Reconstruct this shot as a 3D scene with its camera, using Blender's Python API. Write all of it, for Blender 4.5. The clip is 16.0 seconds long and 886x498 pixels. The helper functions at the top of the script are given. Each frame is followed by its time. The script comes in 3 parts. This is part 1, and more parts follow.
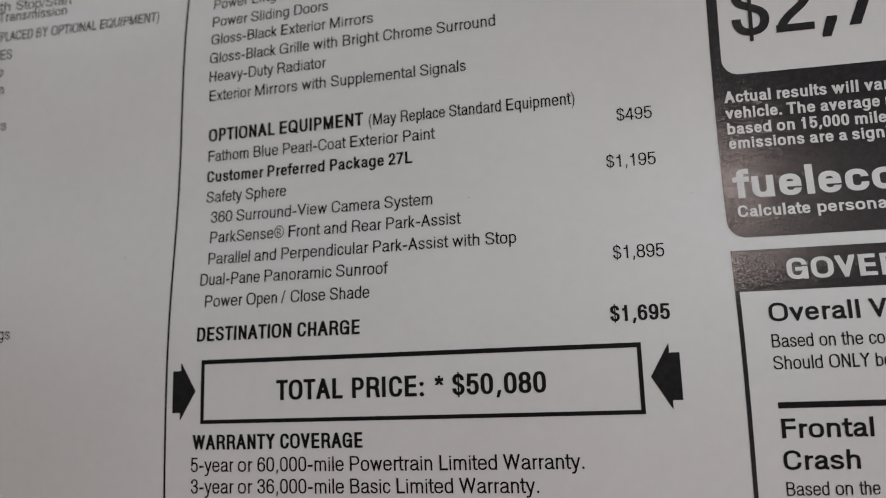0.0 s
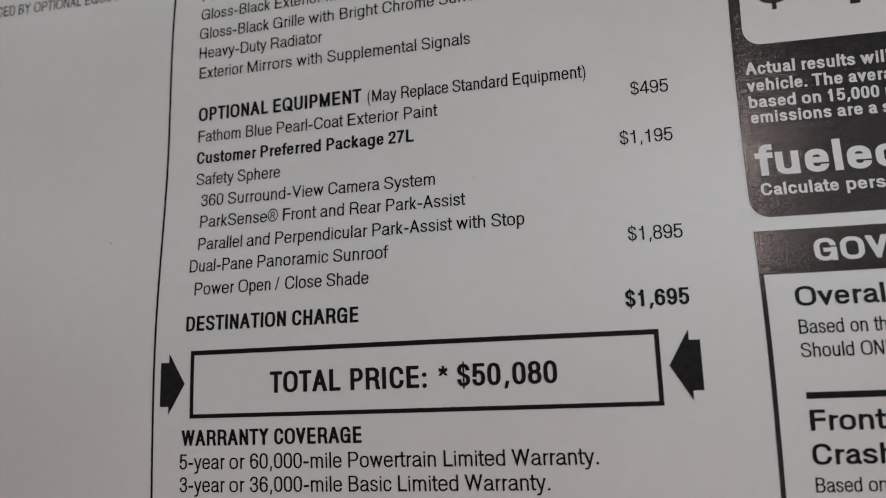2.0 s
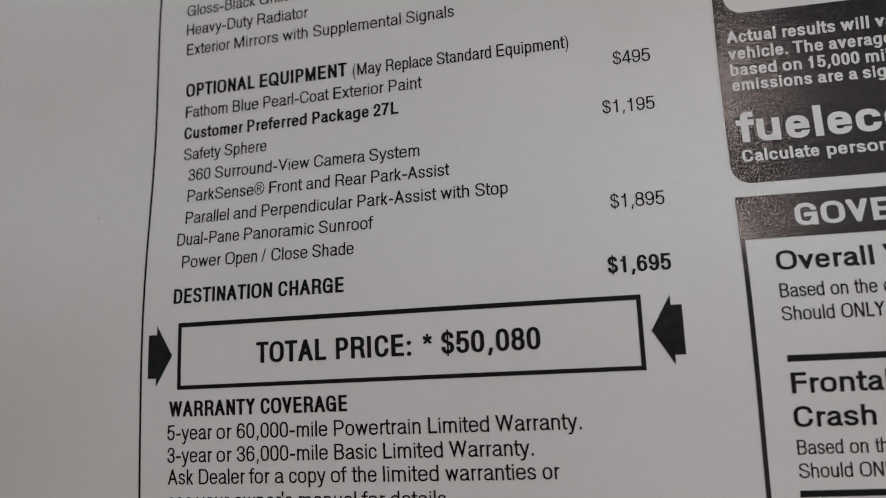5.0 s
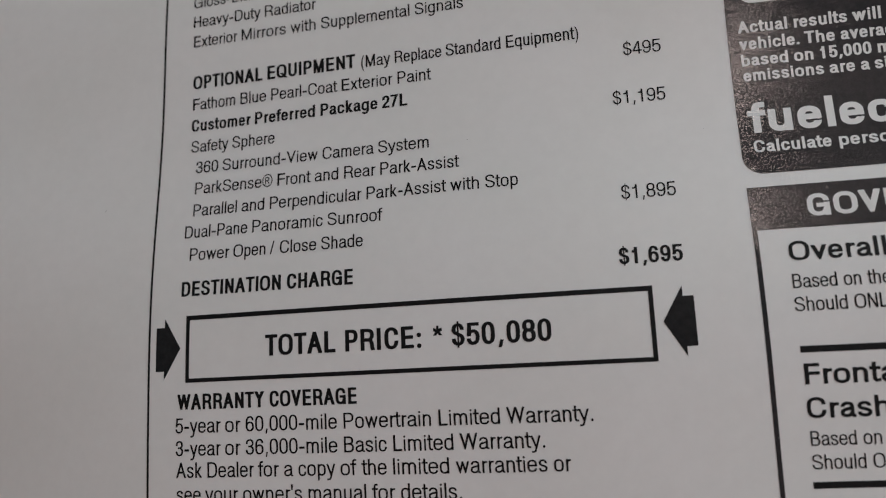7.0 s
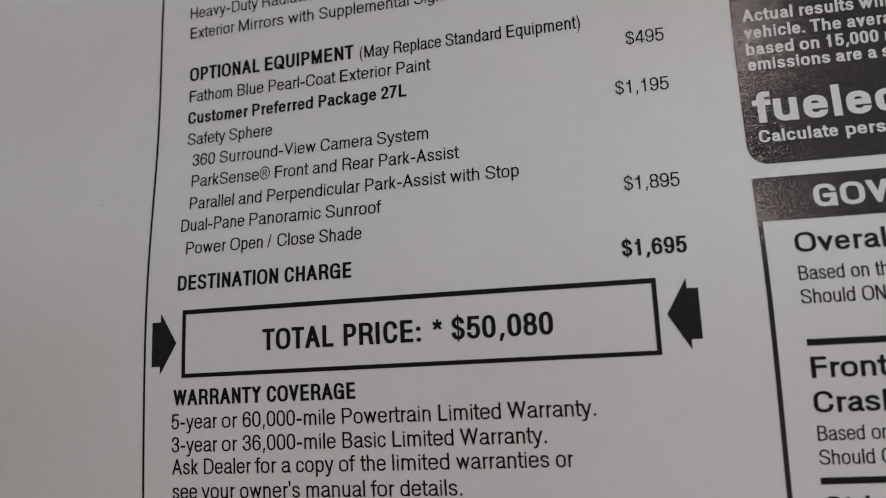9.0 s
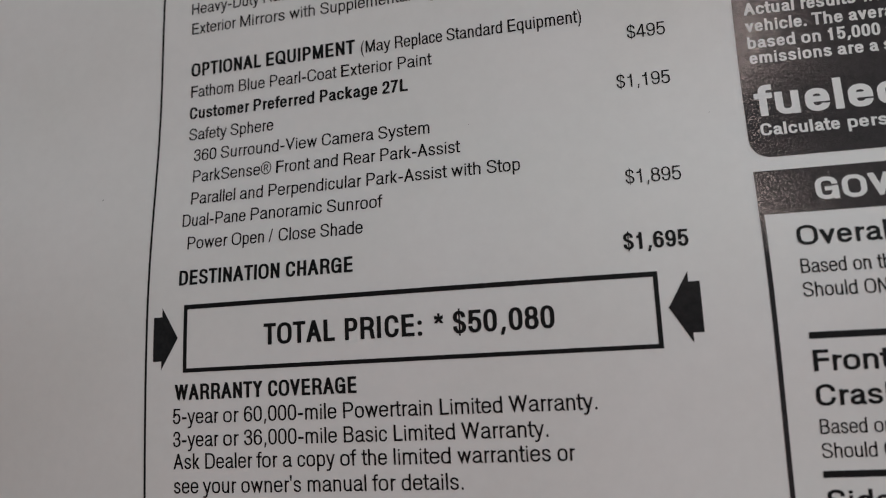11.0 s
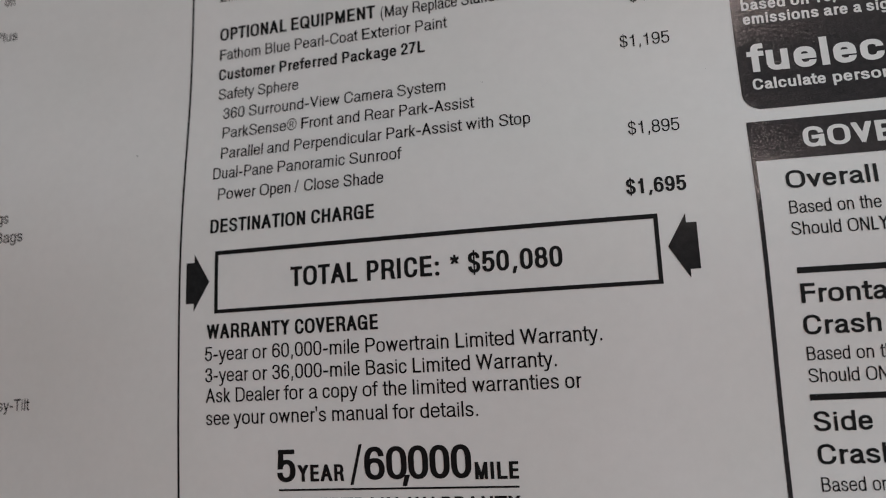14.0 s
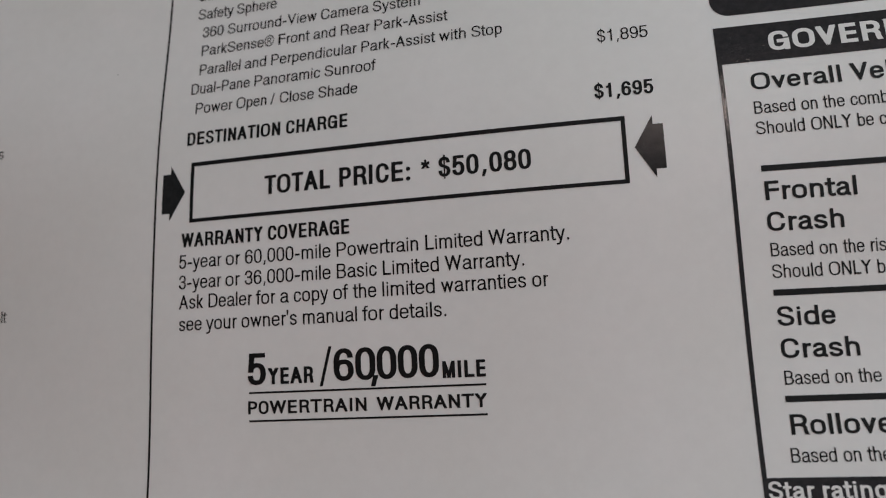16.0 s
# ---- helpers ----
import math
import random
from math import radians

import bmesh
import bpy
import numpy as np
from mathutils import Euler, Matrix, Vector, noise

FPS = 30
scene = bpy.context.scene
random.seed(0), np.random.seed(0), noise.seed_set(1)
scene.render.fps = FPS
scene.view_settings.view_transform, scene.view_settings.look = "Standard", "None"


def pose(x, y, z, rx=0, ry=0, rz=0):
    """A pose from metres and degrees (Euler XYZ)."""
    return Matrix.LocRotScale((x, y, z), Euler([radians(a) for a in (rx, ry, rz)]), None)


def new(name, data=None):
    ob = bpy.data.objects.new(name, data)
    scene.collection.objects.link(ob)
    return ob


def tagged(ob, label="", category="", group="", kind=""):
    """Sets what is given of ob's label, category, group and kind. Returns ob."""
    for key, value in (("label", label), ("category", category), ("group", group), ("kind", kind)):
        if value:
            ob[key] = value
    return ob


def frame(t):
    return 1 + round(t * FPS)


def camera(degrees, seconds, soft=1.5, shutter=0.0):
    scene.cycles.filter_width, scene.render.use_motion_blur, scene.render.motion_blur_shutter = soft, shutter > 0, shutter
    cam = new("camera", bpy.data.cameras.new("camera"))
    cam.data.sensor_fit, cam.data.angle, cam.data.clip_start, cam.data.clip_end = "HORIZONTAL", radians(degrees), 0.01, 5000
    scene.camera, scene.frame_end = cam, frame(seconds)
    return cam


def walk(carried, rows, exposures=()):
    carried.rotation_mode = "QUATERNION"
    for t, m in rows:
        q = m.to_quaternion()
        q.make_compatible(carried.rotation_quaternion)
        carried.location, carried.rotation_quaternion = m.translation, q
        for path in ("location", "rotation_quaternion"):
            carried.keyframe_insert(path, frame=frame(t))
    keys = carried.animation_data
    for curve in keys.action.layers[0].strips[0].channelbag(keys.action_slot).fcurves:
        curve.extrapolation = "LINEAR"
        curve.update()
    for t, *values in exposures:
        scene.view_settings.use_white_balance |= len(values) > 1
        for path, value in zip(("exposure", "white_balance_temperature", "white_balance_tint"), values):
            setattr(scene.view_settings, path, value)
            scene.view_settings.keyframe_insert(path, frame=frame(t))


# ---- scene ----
# Lengths on the sheet are in millimetres from the price frame's upper corner: x along the lines, y up the page.
TABLE = 0.75
LIFT = 4.2

# t, x, y, z (mm), turns (degrees)
ROWS = [
    (0.0, 72.90, -4.90, 128.53, 9.513, 12.403, -1.893),
    (0.1, 73.43, -4.87, 128.59, 9.506, 12.401, -1.904),
    (0.3, 74.70, -4.12, 128.00, 9.415, 12.518, -1.863),
    (0.5, 74.69, -4.89, 127.48, 9.483, 12.463, -1.921),
    (0.6, 74.41, -5.12, 127.49, 9.456, 12.494, -1.917),
    (0.8, 73.70, -5.76, 127.82, 9.510, 12.465, -1.909),
    (1.0, 73.17, -5.08, 127.72, 9.462, 12.440, -1.963),
    (1.2, 71.58, -5.11, 126.44, 9.468, 12.458, -1.986),
    (1.3, 71.04, -5.19, 125.63, 9.492, 12.451, -1.930),
    (1.5, 72.55, -5.00, 123.79, 9.461, 12.416, -1.963),
    (1.6, 72.39, -5.06, 123.21, 9.498, 12.405, -2.001),
    (1.8, 71.45, -5.53, 121.54, 9.462, 12.412, -2.070),
    (2.0, 70.57, -6.57, 120.71, 9.568, 12.456, -2.062),
    (2.1, 70.31, -6.51, 120.46, 9.506, 12.392, -2.100),
    (2.3, 70.34, -6.34, 120.11, 9.431, 12.386, -2.147),
    (2.5, 71.22, -6.24, 121.16, 9.406, 12.453, -2.201),
    (2.6, 71.83, -5.76, 120.68, 9.410, 12.485, -2.156),
    (2.8, 71.81, -5.75, 121.21, 9.347, 12.425, -2.241),
    (3.0, 70.55, -6.10, 121.99, 9.386, 12.405, -2.248),
    (3.1, 71.37, -6.19, 122.80, 9.434, 12.453, -2.249),
    (3.3, 72.53, -6.94, 123.91, 9.524, 12.479, -2.206),
    (3.5, 73.47, -6.86, 122.62, 9.532, 12.616, -2.222),
    (3.6, 73.53, -7.19, 122.16, 9.521, 12.582, -2.265),
    (3.8, 72.96, -7.76, 121.13, 9.482, 12.623, -2.273),
    (4.0, 72.64, -8.02, 120.50, 9.415, 12.617, -2.311),
    (4.1, 72.93, -8.43, 120.65, 9.485, 12.631, -2.291),
    (4.3, 73.38, -8.93, 120.53, 9.475, 12.676, -2.295),
    (4.5, 72.59, -10.00, 120.25, 9.492, 12.677, -2.337),
    (4.6, 73.03, -10.86, 120.75, 9.530, 12.674, -2.314),
    (4.7, 73.34, -11.63, 120.29, 9.590, 12.681, -2.341),
    (6.8, 71.04, -12.91, 119.32, 9.749, 12.635, -2.390),
    (7.0, 71.30, -13.24, 119.51, 9.658, 12.636, -2.418),
    (7.1, 71.20, -13.10, 119.17, 9.706, 12.601, -2.389),
    (7.3, 71.30, -14.19, 119.29, 9.773, 12.610, -2.433),
    (7.5, 71.84, -14.42, 118.62, 9.783, 12.616, -2.426),
    (7.6, 71.72, -14.49, 118.64, 9.773, 12.658, -2.434),
    (7.8, 71.75, -14.65, 118.63, 9.772, 12.669, -2.395),
    (8.0, 71.54, -14.62, 118.35, 9.759, 12.739, -2.416),
    (8.1, 71.72, -14.60, 118.43, 9.731, 12.716, -2.459),
    (8.3, 70.92, -14.32, 118.38, 9.743, 12.623, -2.411),
    (8.5, 72.00, -14.34, 117.60, 9.708, 12.662, -2.474),
    (8.6, 72.01, -14.62, 117.23, 9.689, 12.721, -2.471),
    (8.8, 70.64, -14.74, 117.89, 9.647, 12.747, -2.498),
    (9.0, 71.03, -14.24, 117.36, 9.724, 12.750, -2.461),
    (9.2, 70.85, -14.28, 117.44, 9.738, 12.788, -2.498),
    (11.3, 71.19, -15.54, 116.79, 9.882, 12.991, -2.482),
    (11.5, 71.90, -14.87, 116.08, 9.695, 13.039, -2.533),
    (11.6, 70.68, -15.06, 116.22, 9.719, 12.993, -2.543),
    (11.8, 71.33, -14.99, 115.76, 9.800, 12.918, -2.525),
    (12.0, 70.14, -14.90, 115.62, 9.807, 12.877, -2.521),
    (12.1, 70.43, -14.77, 115.38, 9.808, 12.903, -2.522),
    (12.3, 69.87, -14.59, 115.79, 9.729, 12.866, -2.507),
    (12.5, 70.67, -14.86, 115.82, 9.758, 12.917, -2.517),
    (12.6, 70.98, -14.76, 116.34, 9.749, 12.954, -2.497),
    (12.8, 70.31, -14.82, 118.00, 9.670, 12.851, -2.551),
    (13.0, 70.86, -14.93, 118.97, 9.715, 12.848, -2.510),
    (13.1, 70.81, -15.45, 119.81, 9.778, 12.814, -2.445),
    (13.3, 70.10, -17.12, 121.17, 9.863, 12.714, -2.408),
    (13.5, 71.41, -20.64, 122.07, 10.070, 12.682, -2.393),
    (13.6, 71.53, -22.23, 123.04, 10.110, 12.709, -2.384),
    (13.8, 71.07, -24.58, 124.20, 10.189, 12.732, -2.412),
    (14.0, 69.06, -26.49, 124.90, 10.151, 12.630, -2.387),
    (14.1, 68.35, -28.31, 125.76, 10.291, 12.626, -2.368),
    (14.3, 69.22, -31.00, 124.77, 10.480, 12.584, -2.270),
    (14.5, 69.59, -32.69, 125.18, 10.653, 12.584, -2.172),
    (14.6, 69.56, -33.80, 124.60, 10.738, 12.594, -2.108),
    (14.8, 70.72, -35.86, 124.43, 10.956, 12.627, -2.041),
    (15.0, 71.17, -38.57, 122.86, 11.127, 12.702, -1.993),
    (15.1, 71.39, -39.04, 122.95, 11.106, 12.715, -1.998),
    (15.3, 71.42, -39.80, 123.38, 11.170, 12.698, -1.995),
    (15.5, 71.94, -41.02, 122.86, 11.224, 12.745, -1.938),
    (15.6, 71.52, -41.89, 122.92, 11.249, 12.775, -1.898),
    (15.8, 72.33, -43.51, 122.66, 11.380, 12.837, -1.799),
    (16.0, 73.26, -45.49, 121.57, 11.502, 12.757, -1.831),
]
cam = camera(61.0, 16.0, soft=1.1)
cam.data.dof.use_dof = True
cam.data.dof.focus_distance = 0.123
cam.data.dof.aperture_fstop = 16.5
walk(cam, [(t, pose(x / 1000, y / 1000, TABLE + (z + LIFT) / 1000, rx, ry, rz)) for t, x, y, z, rx, ry, rz in ROWS],
     exposures=[(0.0, 0.04), (4.5, 0.0), (12.5, 0.0), (14.5, 0.06), (16.0, 0.08)])

# ---- light ----
world = bpy.data.worlds.new("world")
scene.world = world
world.use_nodes = True
world.node_tree.nodes["Background"].inputs["Color"].default_value = (0.5, 0.55, 0.6, 1)
world.node_tree.nodes["Background"].inputs["Strength"].default_value = 0.05

# unseen window, added as the sheet's main light from the upper right
UNSEEN_WINDOW = (0.82, 0.45, 1.33)
added_daylight = bpy.data.lights.new("added_window_light", "AREA")
added_daylight.shape, added_daylight.size, added_daylight.size_y, added_daylight.energy, added_daylight.color = "RECTANGLE", 0.85, 0.75, 8.6, (0.815, 0.95, 0.99)
new("added_window_light", added_daylight).matrix_world = pose(UNSEEN_WINDOW[0] + 0.03, UNSEEN_WINDOW[1], UNSEEN_WINDOW[2], 0, 90, 0)

# a small warm ceiling light, unseen, added where the toner's glints would mirror it
LAMP_AT = (0.60, 0.76, 2.575)
bulb = bpy.data.lights.new("glint_lamp", "AREA")
bulb.shape, bulb.size, bulb.energy, bulb.color = "DISK", 0.22, 2.2, (1.0, 0.80, 0.76)
new("glint_lamp", bulb).matrix_world = pose(*LAMP_AT)

# ---- materials ----
def material(name, colour, rough=0.5, metal=0.0):
    m = bpy.data.materials.new(name)
    m.use_nodes = True
    n = m.node_tree.nodes
    b = n["Principled BSDF"]
    b.inputs["Base Color"].default_value = (*colour, 1)
    b.inputs["Roughness"].default_value = rough
    b.inputs["Metallic"].default_value = metal
    return m, n, m.node_tree.links, b


def noise_at(n, l, scale, detail=3.0, rough=0.5):
    co = n.new("ShaderNodeTexCoord")
    t = n.new("ShaderNodeTexNoise")
    t.inputs["Scale"].default_value, t.inputs["Detail"].default_value = scale, detail
    t.inputs["Roughness"].default_value = rough
    l.new(co.outputs["Object"], t.inputs["Vector"])
    return t


def ramp(n, l, source, stops):
    r = n.new("ShaderNodeValToRGB")
    while len(r.color_ramp.elements) < len(stops):
        r.color_ramp.elements.new(0.5)
    for e, (at, c) in zip(r.color_ramp.elements, stops):
        e.position, e.color = at, (*c, 1)
    l.new(source, r.inputs["Fac"])
    return r


def bump(n, l, source, target, strength, distance):
    b = n.new("ShaderNodeBump")
    b.inputs["Strength"].default_value, b.inputs["Distance"].default_value = strength, distance
    l.new(source, b.inputs["Height"])
    l.new(b.outputs["Normal"], target.inputs["Normal"])


def paper_material():
    m, n, l, b = material("coated_paper", (0.8, 0.8, 0.8), 0.45)
    big = noise_at(n, l, 35, 2)
    r = ramp(n, l, big.outputs["Fac"], [(0.3, (0.80, 0.795, 0.785)), (0.7, (0.83, 0.82, 0.82))])
    fibre = noise_at(n, l, 420, 5, 0.65)
    tone = ramp(n, l, fibre.outputs["Fac"], [(0.3, (0.965, 0.965, 0.965)), (0.7, (1, 1, 1))])
    mix = n.new("ShaderNodeMix")
    mix.data_type, mix.blend_type = "RGBA", "MULTIPLY"
    mix.inputs["Factor"].default_value = 1.0
    l.new(r.outputs["Color"], mix.inputs[6])
    l.new(tone.outputs["Color"], mix.inputs[7])
    l.new(mix.outputs[2], b.inputs["Base Color"])
    fine = noise_at(n, l, 2600, 4)
    bump(n, l, fine.outputs["Fac"], b, 0.25, 0.00003)
    return m


def ink_material():
    m, n, l, b = material("black_ink", (0.02, 0.02, 0.022), 0.55)
    b.inputs["Specular IOR Level"].default_value = 0.2
    t = noise_at(n, l, 1800, 3)
    r = ramp(n, l, t.outputs["Fac"], [(0.3, (0.004, 0.004, 0.0045)), (0.75, (0.010, 0.010, 0.011))])
    l.new(r.outputs["Color"], b.inputs["Base Color"])
    return m


def toner_material(name, rough, lean_by, low, high):
    """Fused toner: dark, its fine grain drawn out along the lines, so that patches of it catch the lamp in small glints."""
    m, n, l, b = material(name, (0.02, 0.02, 0.022), rough)
    b.inputs["Specular IOR Level"].default_value = 0.26
    t = noise_at(n, l, 900, 4, 0.6)
    r = ramp(n, l, t.outputs["Fac"], [(0.35, (low, low, low * 1.1)), (0.7, (high, high * 0.96, high * 1.04))])
    l.new(r.outputs["Color"], b.inputs["Base Color"])
    co = n.new("ShaderNodeTexCoord")
    drawn = n.new("ShaderNodeMapping")
    drawn.inputs["Scale"].default_value = (0.8, 1.0, 1.0)
    drawn.inputs["Rotation"].default_value = (0, 0, 0.15)
    l.new(co.outputs["Object"], drawn.inputs["Vector"])
    grain = n.new("ShaderNodeTexNoise")
    grain.inputs["Scale"].default_value = 5200
    grain.inputs["Detail"].default_value = 2.5
    l.new(drawn.outputs[0], grain.inputs["Vector"])
    tilt = n.new("ShaderNodeVectorMath")
    tilt.operation = "SUBTRACT"
    tilt.inputs[1].default_value = (0.5, 0.5, 0.5)
    l.new(grain.outputs["Color"], tilt.inputs[0])
    patch = noise_at(n, l, 190, 3, 0.6)
    amount = n.new("ShaderNodeMapRange")
    amount.inputs["From Min"].default_value, amount.inputs["From Max"].default_value = 0.3, 0.7
    amount.inputs["To Min"].default_value, amount.inputs["To Max"].default_value = 0.5, 1.4
    l.new(patch.outputs["Fac"], amount.inputs["Value"])
    uneven = n.new("ShaderNodeVectorMath")
    uneven.operation = "SCALE"
    l.new(tilt.outputs[0], uneven.inputs[0])
    l.new(amount.outputs[0], uneven.inputs["Scale"])
    lean = n.new("ShaderNodeVectorMath")
    lean.operation = "MULTIPLY_ADD"
    lean.inputs[1].default_value = (lean_by * 0.45, lean_by, 0.0)
    l.new(uneven.outputs[0], lean.inputs[0])
    l.new(co.outputs["Normal"], lean.inputs[2])
    unit = n.new("ShaderNodeVectorMath")
    unit.operation = "NORMALIZE"
    l.new(lean.outputs[0], unit.inputs[0])
    l.new(unit.outputs[0], b.inputs["Normal"])
    return m


def plain_material(name, low, high, scale, rough, relief=0.0005):
    m, n, l, b = material(name, low, rough)
    t = noise_at(n, l, scale, 5)
    r = ramp(n, l, t.outputs["Fac"], [(0.3, low), (0.7, high)])
    l.new(r.outputs["Color"], b.inputs["Base Color"])
    f = noise_at(n, l, scale * 30, 3)
    bump(n, l, f.outputs["Fac"], b, 0.2, relief)
    return m


# the arrows' toner is rougher, and darkened in place of its weaker reflection
PAPER, INK, TONER, DIM_TONER = paper_material(), ink_material(), toner_material("solid_toner", 0.14, 0.47, 0.026, 0.040), toner_material("dim_toner", 0.24, 0.24, 0.013, 0.021)
WALL = plain_material("wall_paint", (0.48, 0.48, 0.48), (0.53, 0.53, 0.53), 3, 0.8)
# two unseen walls, coloured to throw cool and warm light onto the sheet
COOL_BOUNCE = plain_material("cool_bounce_wall", (0.35, 0.46, 0.44), (0.39, 0.50, 0.48), 3, 0.8)
WARM_BOUNCE = plain_material("warm_bounce_wall", (0.70, 0.30, 0.25), (0.74, 0.34, 0.29), 3, 0.8)
CEIL = plain_material("ceiling_paint", (0.76, 0.76, 0.75), (0.80, 0.80, 0.79), 3, 0.9)
FLOOR = plain_material("floor_vinyl", (0.30, 0.29, 0.27), (0.38, 0.36, 0.33), 6, 0.45)
BOARD = plain_material("table_laminate", (0.42, 0.40, 0.37), (0.50, 0.48, 0.45), 9, 0.4)
STEEL = plain_material("table_steel", (0.10, 0.10, 0.11), (0.14, 0.14, 0.15), 20, 0.4)
TRIM = plain_material("white_trim", (0.74, 0.74, 0.73), (0.78, 0.78, 0.77), 8, 0.5)
GLASS, gn, gl, gb = material("window_glass", (1, 1, 1), 0.02)
gb.inputs["Transmission Weight"].default_value = 1.0
gb.inputs["IOR"].default_value = 1.45

GLOW, gn, gl, gb = material("lamp_diffuser", (0.9, 0.9, 0.9), 0.6)
gb.inputs["Emission Color"].default_value = (1.0, 0.82, 0.72, 1)
gb.inputs["Emission Strength"].default_value = 8.0


# ---- building helpers ----
def mesh_from(name, verts, faces, mat):
    me = bpy.data.meshes.new(name)
    me.from_pydata(verts, [], faces)
    me.materials.append(mat)
    me.update()
    return me


def part(name, verts, faces, mat, parent, label=""):
    ob = new(name, mesh_from(name, verts, faces, mat))
    ob.parent = parent
    return tagged(ob, label)


def block(lo, hi, edge=0.0):
    """A box between two corners, with bevelled edges."""
    bm = bmesh.new()
    bmesh.ops.create_cube(bm, size=1.0)
    for v in bm.verts:
        v.co = [(a + b) / 2 + c * (b - a) for a, b, c in zip(lo, hi, v.co)]
    if edge:
        bmesh.ops.bevel(bm, geom=bm.edges[:], offset=edge, segments=2, profile=0.6, affect="EDGES")
    bm.verts.index_update()
    out = [v.co.copy() for v in bm.verts], [[v.index for v in f.verts] for f in bm.faces]
    bm.free()
    return out


def joined(*pieces):
    verts, faces = [], []
    for v, f in pieces:
        faces += [[i + len(verts) for i in p] for p in f]
        verts += [tuple(q) for q in v]
    return verts, faces


# ---- the room ----
def room():
    # unseen enclosure; its south and west walls tint the light on the sheet
    x0, x1, y0, y1, top, th = -1.3, UNSEEN_WINDOW[0], -0.46, 2.1, 2.6, 0.12
    wy0, wy1, wz0, wz1 = UNSEEN_WINDOW[1] - 0.42, UNSEEN_WINDOW[1] + 0.42, UNSEEN_WINDOW[2] - 0.5, UNSEEN_WINDOW[2] + 0.5
    walls = (
        ("floor", FLOOR, [((x0 - th, y0 - th, -th), (x1 + th, y1 + th, 0))]),
        ("ceiling", CEIL, [((x0 - th, y0 - th, top), (x1 + th, y1 + th, top + th))]),
        ("wall_north", WALL, [((x0, y1, 0), (x1, y1 + th, top))]),
        ("wall_south", WARM_BOUNCE, [((x0, y0 - th, 0), (x1, y0, top))]),
        ("wall_west", COOL_BOUNCE, [((x0 - th, y0 - th, 0), (x0, y1 + th, top))]),
        ("wall_east", WALL, [((x1, y0 - th, 0), (x1 + th, wy0, top)), ((x1, wy1, 0), (x1 + th, y1 + th, top)),
                             ((x1, wy0, 0), (x1 + th, wy1, wz0)), ((x1, wy0, wz1), (x1 + th, wy1, top))]),
    )
    for name, mat, boxes in walls:
        ob = new(name, mesh_from(name, *joined(*[block(lo, hi) for lo, hi in boxes]), mat))
        tagged(ob, {"f": "grey vinyl floor", "c": "plain white painted ceiling", "w": "unseen plain painted wall"}[name[0]], name.split("_")[0], kind="structure")
    # frame and pane of the added window, out of view
    win = tagged(new("unseen_window_1"), "unseen white framed window, added to light the sheet", "window", kind="structure")
    for s in (-1, 1):
        part("window_frame", *block((x1 + 0.06, UNSEEN_WINDOW[1] + s * 0.395 - 0.025, wz0), (x1 + 0.11, UNSEEN_WINDOW[1] + s * 0.395 + 0.025, wz1), 0.004), TRIM, win)
        part("window_frame", *block((x1 + 0.06, wy0 + 0.05, UNSEEN_WINDOW[2] + s * 0.475 - 0.025), (x1 + 0.11, wy1 - 0.05, UNSEEN_WINDOW[2] + s * 0.475 + 0.025), 0.004), TRIM, win)
    pane = part("pane", *block((x1 + 0.082, wy0 + 0.05, wz0 + 0.05), (x1 + 0.088, wy1 - 0.05, wz1 - 0.05)), GLASS, win)
    pane.visible_shadow = False


def added_ceiling_light():
    # unseen fixture round the lamp added for the glints
    thing = tagged(new("added_ceiling_light"), "unseen small round flat ceiling light with a white rim, added for the glints", "ceiling light")
    thing.location = (LAMP_AT[0], LAMP_AT[1], 2.6)
    n, ring, faces = 40, [], []
    for r, z in ((0.115, 0.0), (0.14, 0.0), (0.14, -0.03), (0.13, -0.035), (0.115, -0.03)):
        ring += [(r * math.cos(2 * math.pi * k / n), r * math.sin(2 * math.pi * k / n), z) for k in range(n)]
    for a in range(5):
        b = (a + 1) % 5
        faces += [(a * n + k, b * n + k, b * n + (k + 1) % n, a * n + (k + 1) % n) for k in range(n)]
    part("rim", ring, faces, TRIM, thing)
    disc = [(r * math.cos(2 * math.pi * k / n), r * math.sin(2 * math.pi * k / n), z) for r, z in ((0.114, -0.016), (0.114, -0.004)) for k in range(n)]
    part("diffuser", disc, [list(range(n))[::-1], list(range(n, 2 * n))] + [(k, (k + 1) % n, n + (k + 1) % n, n + k) for k in range(n)], GLOW, thing, "glowing white diffuser")


def table():
    thing = tagged(new("table"), "plain grey laminate table with dark steel legs", "table")
    thing.location = (0.07, 0.05, 0)
    part("tabletop", *block((-0.7, -0.4, TABLE - 0.028), (0.5, 0.4, TABLE), 0.003), BOARD, thing)
    for sx in (-1, 1):
        for sy in (-1, 1):
            x, y = sx * 0.52 - 0.1, sy * 0.33
            part("leg", *block((x - 0.02, y - 0.02, 0), (x + 0.02, y + 0.02, TABLE - 0.028), 0.003), STEEL, thing)


# ---- the sheet's shape ----
WAVES = [
    [0.0, -0.112, 0.095, -0.147, 1.048, 0.424, -0.08, 0.065, 0.102],
    [-0.259, 1.757, -1.378, 0.877, -0.724, -0.05, 0.013, 0.217, -0.046],
    [-0.684, -1.333, 1.32, -0.018, 0.53, -0.201, -0.139, -0.025, -0.046],
    [0.205, -0.251, 0.157, -0.063, 0.199, -0.15, 0.125, 0.0, 0.0],
    [-0.202, -0.204, 0.175, 0.115, 0.21, -0.077, 0.0, 0.0, 0.0],
    [-0.055, -0.306, 0.06, -0.104, 0.0, 0.0, 0.0, 0.0, 0.0],
]
